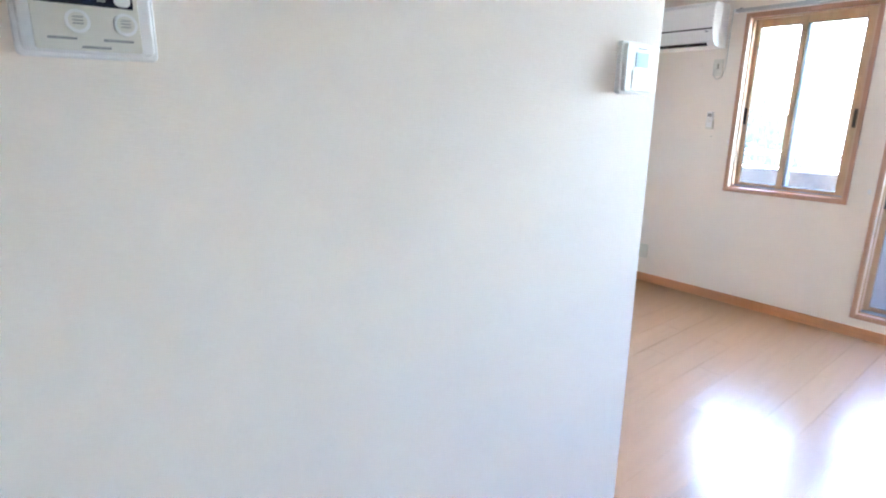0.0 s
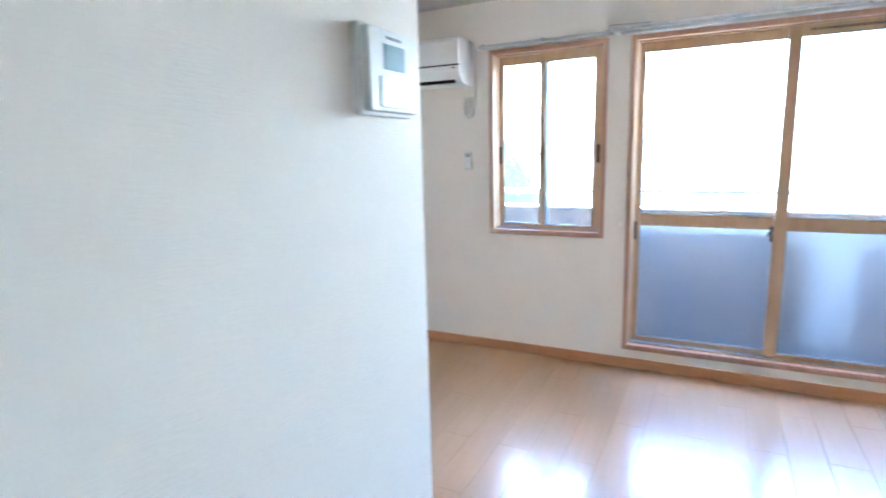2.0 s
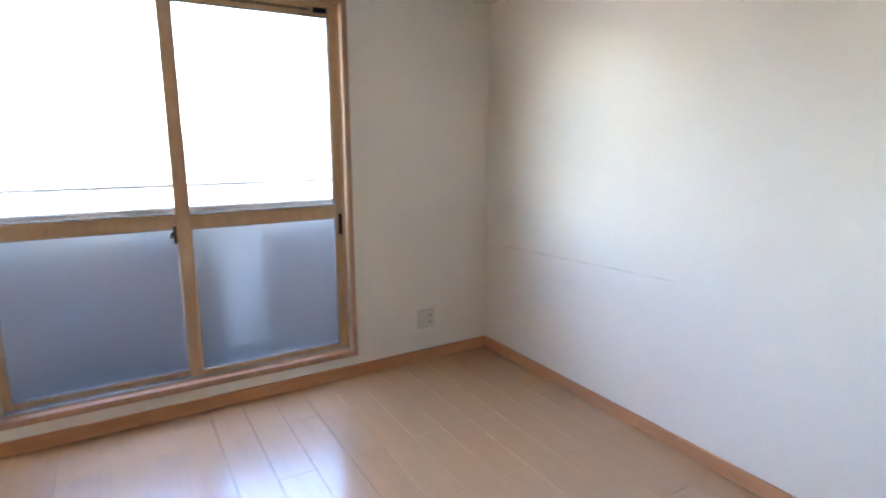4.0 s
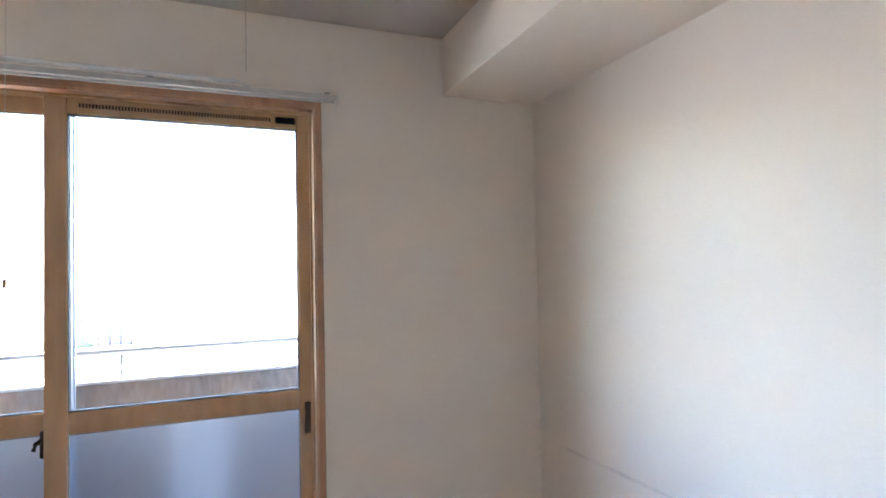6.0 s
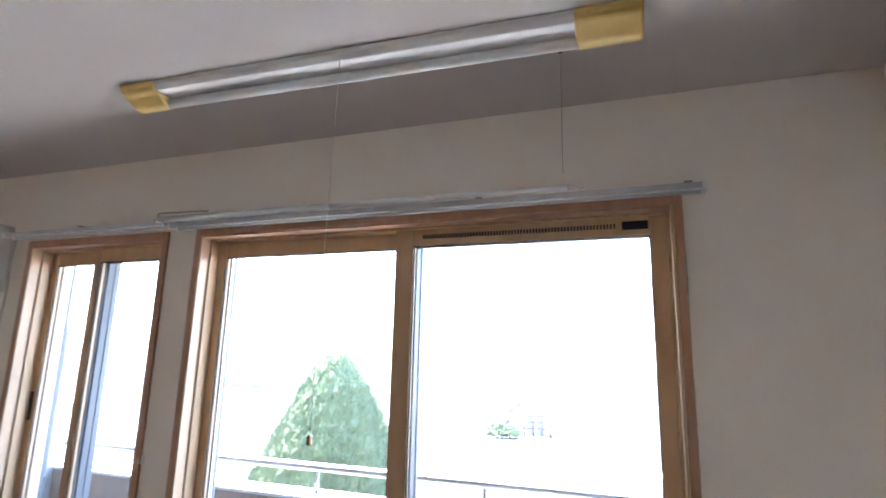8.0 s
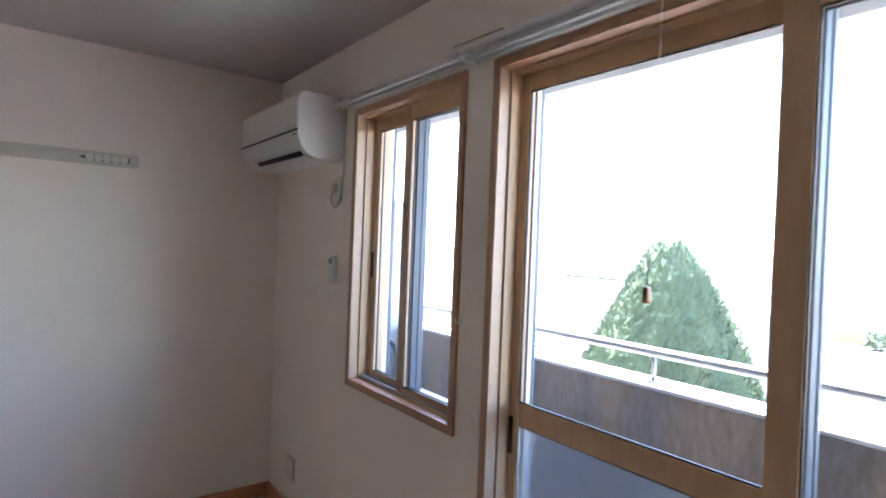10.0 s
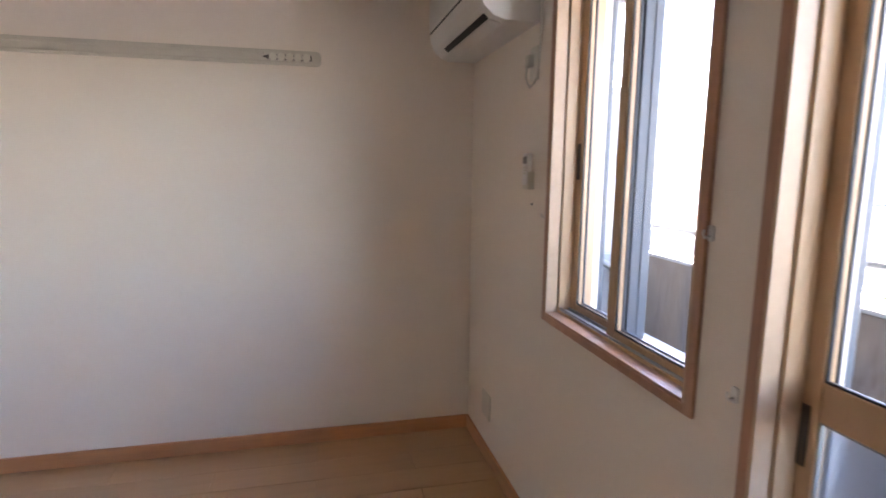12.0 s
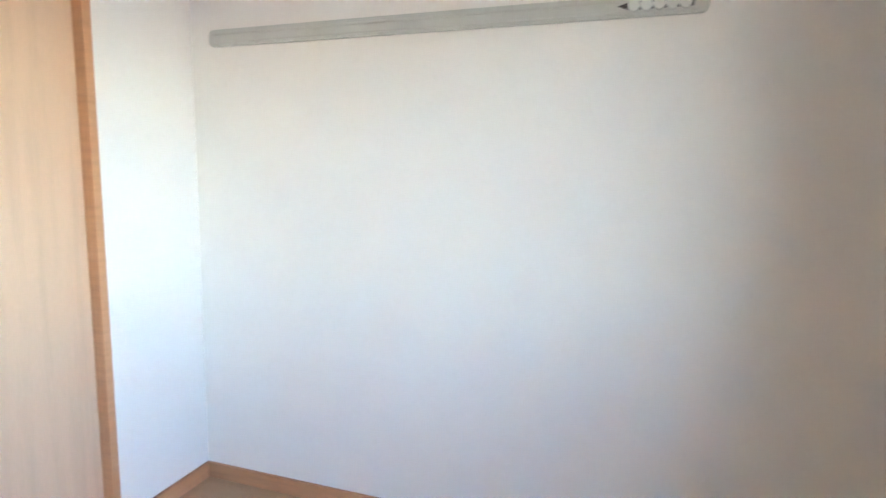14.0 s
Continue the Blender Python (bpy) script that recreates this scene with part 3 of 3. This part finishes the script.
for k in range(3):
    part("display_mark", box(B(), 0.0258, 0.0261, 0.012, 0.022, 0.012 + k * 0.008, 0.015 + k * 0.008), GREY, ct, "small display mark")
for yy in (-0.013, 0.042):
    rg = part("button", tube(B(), [(0.0246, yy, -0.014), (0.0285, yy, -0.014)], 0.0145, 20), WHITE, ct, "round pale button")
    part("button_cap", tube(B(), [(0.0287, yy, -0.014), (0.0297, yy, -0.014)], 0.0105, 20), CREAM, rg, "ivory button face")
    for k in range(3):
        part("mark", box(B(), 0.0298, 0.0302, yy - 0.006, yy + 0.006, -0.010 - k * 0.004, -0.0085 - k * 0.004), GREY, rg, "grey print bar")
for k, (ya, yb, zz) in enumerate(((-0.048, -0.016, -0.037), (0.014, 0.050, -0.037), (-0.012, 0.022, -0.047), (-0.045, -0.02, 0.0435), (-0.005, 0.035, 0.0435))):
    part("print_bar", box(B(), 0.0243, 0.0247, ya, yb, zz, zz + 0.003), GREY, ct, "grey print bar")

# ---------- closet ----------
cl = thing("closet_door", "closed peach wood-print closet door in wood casing", "closet", (0.455, CY, 0))
part("casing", box(B(), 0.0, 0.032, -0.10, 0.010, 0.0, 2.06, 0.003), BASEWOOD, cl, "orange-brown door casing")
part("casing", box(B(), 1.313, 1.345, -0.10, -0.066, 0.0, 2.06, 0.003), BASEWOOD, cl, "orange-brown door casing")
part("casing", box(B(), 0.032, 1.313, -0.10, -0.005, 2.02, 2.06, 0.003), BASEWOOD, cl, "orange-brown door casing")
for a, b, y in ((0.034, 0.68, -0.032), (0.66, 1.311, -0.070)):
    d = part("door_leaf", box(B(), a, b, y - 0.028, y, 0.008, 2.016, 0.003), CLOSETWOOD, cl, "peach wood-print sliding leaf")
    part("finger_pull", prism(B(), rounded((b if a < 0.5 else a + 0.1) - 0.065, (b if a < 0.5 else a + 0.1) - 0.045, 0.95, 1.05, 0.009), "y", y - 0.001, y + 0.002), BRONZE, d, "dark finger pull")
part("bottom_track", box(B(), 0.032, 1.313, -0.10, 0.0, 0.0, 0.006), LINING, cl)

# ---------- balcony ----------
PIN, POUT = 0.855, 1.005
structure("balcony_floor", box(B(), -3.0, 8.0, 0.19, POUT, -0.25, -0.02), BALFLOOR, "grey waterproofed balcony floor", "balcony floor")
structure("balcony_parapet", box(B(), -3.0, 8.0, PIN, POUT, -0.25, 0.975, 0.004), CONCRETE, "stained brown-grey concrete balcony parapet", "parapet")
structure("parapet_coping", box(B(), -3.0, 8.0, PIN - 0.008, POUT + 0.015, 0.976, 0.993, 0.004), COPING, "pale sunlit coping on the parapet", "coping")
structure("balcony_soffit", box(B(), -3.0, 8.0, 0.19, POUT + 0.05, 2.42, 2.60), PALE, "pale grey underside of the balcony above", "soffit")
structure("soffit_edge", box(B(), -3.0, 8.0, POUT - 0.05, POUT + 0.051, 2.345, 2.4195), COPING, "white edge strip of the balcony above", "soffit edge")
structure("facade", holed("y", 0.191, 0.195, -6.0, 9.0, -3.0, 5.5, [(WIN[0] - .001, WIN[1] + .001, WIN[2] - .001, WIN[3] + .001), (DOOR[0] - .001, DOOR[1] + .001, DOOR[2] - .001, DOOR[3] + .001)]), FACADE, "grey-beige outer wall of the apartment house", "outer wall")

# Added pale slab, stands in for a bright stripe behind the frosted pane.
tagged(part("bright_stripe_slab", box(B(), 3.02, 3.30, PIN - 0.006, PIN - 0.0005, 0.0, 0.78, 0.002), COPING), "pale upright slab added on the parapet as a bright stripe", "plaster patch", kind="structure")
rail = thing("balcony_handrail", "round grey metal handrail on posts along the parapet", "handrail", (0, 0.93, 0.993))
part("rail", tube(B(), [(-3.0, 0, 0.125), (8.0, 0, 0.125)], 0.021, 14), RAILMETAL, rail, "round metal rail")
for i in range(-3, 7):
    xx = 1.93 + i * 0.875
    p = part("post", tube(B(), [(xx, 0, 0.0065), (xx, 0, 0.108)], 0.0095, 10), RAILMETAL, rail)
    part("base_plate", prism(B(), rounded(xx - 0.045, xx + 0.045, -0.03, 0.03, 0.02), "z", 0.0, 0.006), RAILMETAL, p, "oval base plate")

dv = thing("balcony_divider", "white balcony divider board in a pale metal frame", "divider", (0.165, 0.20, -0.02))
part("board", box(B(), -0.003, 0.003, 0.03, 0.60, 0.02, 1.80), PALE, dv, "pale board")
for a, b, c, d in ((0.0, 0.03, 0.0, 1.83), (0.60, 0.644, 0.0, 1.83), (0.03, 0.60, 1.80, 1.83), (0.03, 0.60, 0.96, 0.99), (0.42, 0.45, 0.99, 1.80)):
    part("frame_bar", box(B(), -0.015, 0.015, a, b, c, d, 0.002), ALU, dv, "pale metal frame bar")
bend = [(0.215, 0.765 - 0.16 * (1 - math.cos(radians(a))), 0.70 + 0.24 * math.sin(radians(a))) for a in range(15, 91, 15)]
tagged(part("drain_pipe", tube(B(), [(0.215, 0.765, -0.02), (0.215, 0.765, 0.70)] + bend + [(0.215, 0.30, 0.945)], 0.017, 10), RAILMETAL), "grey bent pipe rising from the balcony floor", "pipe")
ob = thing("bracket_box", "pale metal bracket box hung under the balcony soffit", "bracket", (-0.1, 0.70, 2.03))
part("side", box(B(), -0.03, 0.0, 0.0, 0.10, 0.0, 0.39, 0.004), ALU, ob)
part("side", box(B(), -0.20, -0.17, 0.12, 0.26, 0.0, 0.39, 0.004), ALU, ob)
part("bar", box(B(), -0.20, 0.0, 0.05, 0.12, 0.11, 0.15, 0.003), ALU, ob)

# ---------- outside ----------
G = -3.0
structure("ground", box(B(), -1500, 1500, 0.3, 3000, G - 0.5, G), LOT, "sunlit pale concrete and earth yard", "ground")
structure("road", box(B(), -200, 200, 14.0, 22.0, G - 0.1, G + 0.012), ASPHALT, "asphalt road in shade-dark blue-grey", "road")
structure("side_road", box(B(), -14.0, -6.5, 22.0, 90.0, G - 0.1, G + 0.010), ASPHALT, "asphalt side road", "road")
for i in range(6):
    structure("road_marking", box(B(), -17.5 + i * 0.95, -17.0 + i * 0.95, 16.0, 20.5, G, G + 0.018), MARKING, "white painted crossing stripe", "road marking")
structure("road_line", box(B(), -200, 200, 14.4, 14.55, G, G + 0.018), MARKING, "white painted road edge line", "road marking")


def conifer(x, y, top, radius):
    t = thing("conifer_tree", "dense grey-green cone-shaped conifer beside the parking yard", "tree", (x, y, G))
    h = top - G
    tk = tube(B(), [(0, 0, 0), (0.03, 0, h * 0.3), (0, 0.02, h * 0.6), (0, 0, h * 0.92)], 0.16, 10, 0.02)
    for i in range(26):
        a, z = i * 2.4, h * (0.12 + 0.03 * i)
        r = radius * 0.7 * max(0.1, 1 - z / h)
        tube(tk, [(0, 0, z), (r * math.cos(a) * 0.5, r * math.sin(a) * 0.5, z + 0.2), (r * math.cos(a), r * math.sin(a), z + 0.5)], 0.025, 5, 0.006)
    part("trunk", tk, BARK, t, "brown trunk and limbs")
    rng = random.Random(4)
    core = B()
    rings = []
    for i in range(41):
        k = 0.05 + 0.93 * i / 40
        pr = 0.90 * radius * min(1.0, 1.14 * (1 - k) ** 0.72 * (0.55 + 0.45 * min(1, k / 0.22)))
        rings.append([core.verts.new((q * math.cos(a), q * math.sin(a), k * h)) for a, q in
                      ((2 * math.pi * j / 60, pr * (1 + 0.04 * math.sin(5 * 2 * math.pi * j / 60 + 7 * k) + rng.uniform(-0.05, 0.05))) for j in range(60))])
    for p, q in zip(rings, rings[1:]):
        for j in range(60):
            core.faces.new((p[j], p[(j + 1) % 60], q[(j + 1) % 60], q[j]))
    core.faces.new(rings[-1])
    tagged(part("inner_foliage", core, LEAF, t, "dense inner foliage"), kind="stuff")
    verts, faces = [], []
    for i in range(70000):
        u = rng.random()
        z = h * (0.06 + 0.94 * (1 - math.sqrt(1 - u * 0.998)))
        k = z / h
        prof = radius * min(1.0, 1.14 * (1 - k) ** 0.72 * (0.55 + 0.45 * min(1, k / 0.22)))
        a = rng.random() * 2 * math.pi
        lump = 1 + 0.04 * math.sin(5 * a + 7 * k) + 0.03 * math.sin(11 * a - 17 * k)
        r = prof * lump * (0.80 + 0.22 * rng.random() ** 0.6)
        c = Vector((r * math.cos(a), r * math.sin(a), z))
        up = Vector((math.cos(a) * 0.35, math.sin(a) * 0.35, 1)).normalized()
        side = Vector((-math.sin(a), math.cos(a), 0)) * (0.6 + 0.4 * rng.random()) + Vector((math.cos(a), math.sin(a), 0)) * rng.uniform(-0.7, 0.7)
        ln, wd = rng.uniform(0.05, 0.12), rng.uniform(0.009, 0.02)
        n = len(verts)
        verts += [c - up * ln * 0.4, c + side * wd, c + up * ln * 0.6, c - side * wd]
        faces.append((n, n + 1, n + 2, n + 3))
    me = bpy.data.meshes.new("crown")
    me.from_pydata([tuple(v) for v in verts], [], faces)
    me.materials.append(LEAF)
    o = new("crown", me)
    o.parent = t
    tagged(o, "feathery grey-green foliage", kind="stuff")


conifer(-2.13, 8.03, 1.95, 2.12)


def car(x, y, rz, label):
    c = thing("car", label, "car", (x, y, G), "parked cars")
    c.rotation_euler = (0, 0, radians(rz))
    body = [(-2.2, 0.35), (-1.72, 0.30), (1.75, 0.30), (2.2, 0.36), (2.24, 0.62), (2.12, 0.78), (1.25, 0.92), (0.55, 1.40), (0.2, 1.48), (-1.2, 1.48), (-1.7, 1.36), (-2.1, 0.98), (-2.24, 0.8)]
    part("body", prism(B(), body, "y", -0.84, 0.84, 0.05), CARWHITE, c, "white painted body")
    glassline = [(1.06, 0.95), (0.50, 1.37), (0.2, 1.42), (-1.2, 1.42), (-1.62, 1.32), (-1.85, 0.98)]
    part("side_window", prism(B(), glassline, "y", -0.846, -0.835), CARGLASS, c, "dark side glass")
    part("side_window", prism(B(), glassline, "y", 0.835, 0.846), CARGLASS, c, "dark side glass")
    part("windscreen", prism(B(), [(1.235, 0.965), (0.60, 1.40), (0.59, 1.385), (1.22, 0.95)], "y", -0.7, 0.7), CARGLASS, c, "dark windscreen")
    for sx in (-1.38, 1.38):
        for sy in (-0.78, 0.78):
            w = part("wheel", tube(B(), [(sx, sy - 0.1, 0.31), (sx, sy + 0.1, 0.31)], 0.31, 24), TYRE, c, "black tyre")
            part("rim", tube(B(), [(sx, sy - 0.108, 0.31), (sx, sy + 0.108, 0.31)], 0.19, 16), ALU, w, "silver rim")
    for sy in (-0.6, 0.6):
        part("headlight", box(B(), 2.16, 2.235, sy - 0.18, sy + 0.18, 0.62, 0.74, 0.02), WHITE, c, "clear headlight")
    return c


car(5.85, 20.6, 180, "white car standing on the road")


def house(x0, x1, y0, y1, h, roof, label, cols, rows, gable=True, pane=None):
    o = thing("house", label, "house", (x0, y0, G))
    w, d = x1 - x0, y1 - y0
    part("wall", box(B(), 0, w, 0, d, 0, h), SIDING, o, "white rendered walls")
    if gable:
        part("roof", prism(B(), [(-0.4, h + 0.004), (w + 0.4, h + 0.004), (w + 0.4, h + 0.15), (w / 2, h + roof), (-0.4, h + 0.15)], "y", -0.4, d + 0.4), ROOFTILE, o, "grey pitched roof")
    else:
        part("roof", box(B(), -0.15, w + 0.15, -0.15, d + 0.15, h + 0.004, h + roof), COPING, o, "flat roof edge")
    for r in range(rows):
        for c in range(cols):
            cx, cz = w * (c + 0.5) / cols, h * (r + 0.55) / rows
            ww, hh = min(0.9, w / cols * 0.3), min(0.7, h / rows * 0.28)
            f = part("window", box(B(), cx - ww - 0.06, cx + ww + 0.06, -0.05, -0.001, cz - hh - 0.06, cz + hh + 0.06, 0.01), WHITEMETAL, o, "pale window frame")
            part("pane", box(B(), cx - ww, cx + ww, -0.058, -0.0505, cz - hh, cz + hh), pane or WINDARK, f, "dark pane")
    return o


house(-7.5, -2.0, 42.0, 50.0, 5.6, 2.0, "white two-storey house across the road", 2, 2)
# Tower panes take the pale roof colour, painting in the distant haze.
tower = house(-62.0, -46.0, 72.0, 86.0, 21.0, 0.6, "distant pale apartment tower with storeys of windows", 5, 7, False, ROOFTILE)
for r in range(7):
    part("balcony", box(B(), 1.0, 15.0, -1.2, -0.06, 3.0 * r + 0.2, 3.0 * r + 1.2), SIDING, tower, "pale balcony")

# steel outdoor stair and fence by the white house
st = thing("outdoor_stair", "white steel outdoor stair with railings by the house", "stair", (-5.5, 37.0, G))
for i in range(12):
    part("step", box(B(), i * 0.28, i * 0.28 + 0.27, 0, 1.0, 0.22 * (i + 1) - 0.05, 0.22 * (i + 1)), ALU, st)
for yy in (0.0, 1.0):
    part("stringer", prism(B(), [(0, 0), (0.3, 0), (3.5, 2.5), (3.5, 2.75), (3.3, 2.75)], "y", yy - 0.03, yy + 0.03), WHITEMETAL, st)
    for i in range(0, 12, 2):
        part("baluster", tube(B(), [(i * 0.28 + 0.1, yy, 0.22 * (i + 1)), (i * 0.28 + 0.1, yy, 0.22 * (i + 1) + 0.95)], 0.045, 6), BRONZE, st)
    part("handrail", tube(B(), [(0.1, yy, 1.15), (3.3, yy, 3.6)], 0.055, 8), BRONZE, st)
fn = thing("fence", "grey metal mesh fence panel on posts beside the yard", "fence", (-4.6, 34.0, G))
for i in range(6):
    part("post", tube(B(), [(i * 0.55, 0, 0), (i * 0.55, 0, 1.9)], 0.06, 6), BRONZE, fn)
for k in range(5):
    part("bar", tube(B(), [(0, 0, 0.25 + k * 0.38), (2.75, 0, 0.25 + k * 0.38)], 0.045, 6), BRONZE, fn)
po = thing("glazed_porch", "small flat-roofed porch with dark panes in white frames", "porch", (-3.7, 35.2, G))
part("roof", box(B(), -0.15, 1.55, -0.1, 1.6, 2.3, 2.42, 0.02), COPING, po)
for xa in (0.0, 0.66, 1.32):
    part("post", box(B(), xa, xa + 0.08, 0.0, 0.08, 0.0, 2.3, 0.01), WHITEMETAL, po, "white frame post")
for za in (0.0, 1.05, 2.2):
    part("frame_bar", box(B(), 0.08, 1.32, 0.01, 0.07, za, za + 0.09, 0.01), WHITEMETAL, po, "white frame bar")
for xa in (0.08, 0.74):
    for za, zb in ((0.09, 1.05), (1.14, 2.2)):
        part("pane", box(B(), xa, xa + 0.58, 0.03, 0.05, za, zb), WINDARK, po, "dark pane")
sg = thing("notice_board", "small yellow notice board at the roadside", "sign", (-6.6, 33.5, G))
part("panel", box(B(), -0.7, 0.7, -0.03, 0.03, 0.1, 0.7, 0.01), YELLOWSIGN, sg)
part("leg", box(B(), -0.6, -0.5, -0.025, 0.025, 0, 0.1), GREY, sg)
part("leg", box(B(), 0.5, 0.6, -0.025, 0.025, 0, 0.1), GREY, sg)


def shrub(x, y, r, seed):
    rng = random.Random(seed)
    t = thing("shrub", "low rounded green shrub at the roadside", "shrub", (x, y, G), "roadside shrubs")
    part("stem", tube(B(), [(0, 0, 0), (0.03, 0, r * 0.8)], 0.05, 6, 0.02), BARK, t)
    verts, faces = [], []
    for i in range(900):
        a, e = rng.random() * 6.283, math.asin(rng.random())
        q = r * (0.6 + 0.45 * rng.random()) * (1 + 0.15 * math.sin(4 * a))
        c = Vector((q * math.cos(a) * math.cos(e), q * math.sin(a) * math.cos(e), 0.15 + q * math.sin(e) * 1.1))
        u, v = Vector((rng.uniform(-1, 1), rng.uniform(-1, 1), rng.uniform(-1, 1))).normalized() * 0.10, Vector((rng.uniform(-1, 1), rng.uniform(-1, 1), rng.uniform(-1, 1))).normalized() * 0.07
        n = len(verts)
        verts += [c - u, c + v, c + u, c - v]
        faces.append((n, n + 1, n + 2, n + 3))
    me = bpy.data.meshes.new("leaves")
    me.from_pydata([tuple(v) for v in verts], [], faces)
    me.materials.append(LEAF)
    o = new("leaves", me)
    o.parent = t
    tagged(o, "green leaves", kind="stuff")


shrub(-5.1, 33.2, 0.75, 1)
shrub(-4.3, 33.4, 0.6, 2)

rp = thing("road_post", "grey roadside post with a pale cap", "post", (-9.7, 17.0, G))
part("pole", tube(B(), [(0, 0, 0), (0, 0, 2.95)], 0.06, 10), GREY, rp)
part("cap", tube(B(), [(0, 0, 2.95), (0, 0, 3.1)], 0.075, 10), WHITE, rp, "pale cap")
for up in (28.0, -4.0):
    pl = thing("utility_pole", "grey concrete utility pole carrying cables", "utility pole", (-24.0 - up * 0.6, 19.0 - up * 0.27, G), "utility poles")
    part("shaft", tube(B(), [(0, 0, 0), (0, 0, 12.0)], 0.17, 12, 0.11), COPING, pl)
    part("crossarm", box(B(), -0.05, 0.05, -0.9, 0.9, 10.9, 11.0, 0.01), GREY, pl)
wr = thing("overhead_cable", "two dark overhead cables between utility poles", "cable", (0, 0, G))
for k, zz in enumerate((10.9, 10.2)):
    part("wire", tube(B(), [(-40.8 + 19.2 * q / 8, 11.44 + 8.64 * q / 8, zz - 0.5 * (1 - ((q - 4) / 4) ** 2)) for q in range(9)], 0.025, 6), BRONZE, wr)

# ---------- floor boards, last ----------
floor = structure("floor", box(B(), -0.15, W + 0.15, BACK - 0.12, 0.0, -0.2, -0.006), GROOVE, "glossy light maple board floor", "floor")
PITCH, LEN = 0.1613, 0.909
plank_mesh = {}
for k in range(-1, 30):
    xa = 2.135 + (k - 13) * PITCH
    xb = xa + PITCH
    ca, cb = max(xa, 0.0), min(xb, W)
    if cb - ca < 0.01:
        continue
    off = -1.27 if k % 2 == 1 else -0.815
    for j in range(-7, 3):
        ya = off + j * LEN
        yb = ya + LEN
        da, db = max(ya, BACK), min(yb, 0.0)
        if db - da < 0.01 or (cb <= PX - 0.1 and db < -3.4):
            continue
        key = (round(cb - ca, 4), round(db - da, 4))
        if key not in plank_mesh:
            g = 0.0006
            bm = box(B(), g, cb - ca - g, g, db - da - g, -0.006, 0.0)
            bmesh.ops.bevel(bm, geom=[e for e in bm.edges if all(v.co.z > -0.001 for v in e.verts)], offset=0.00035, segments=1, affect="EDGES")
            plank_mesh[key] = mesh_of("board", bm, PLANK)
        o = new("board", plank_mesh[key])
        o.parent = floor
        o.location = (ca, da, 0)
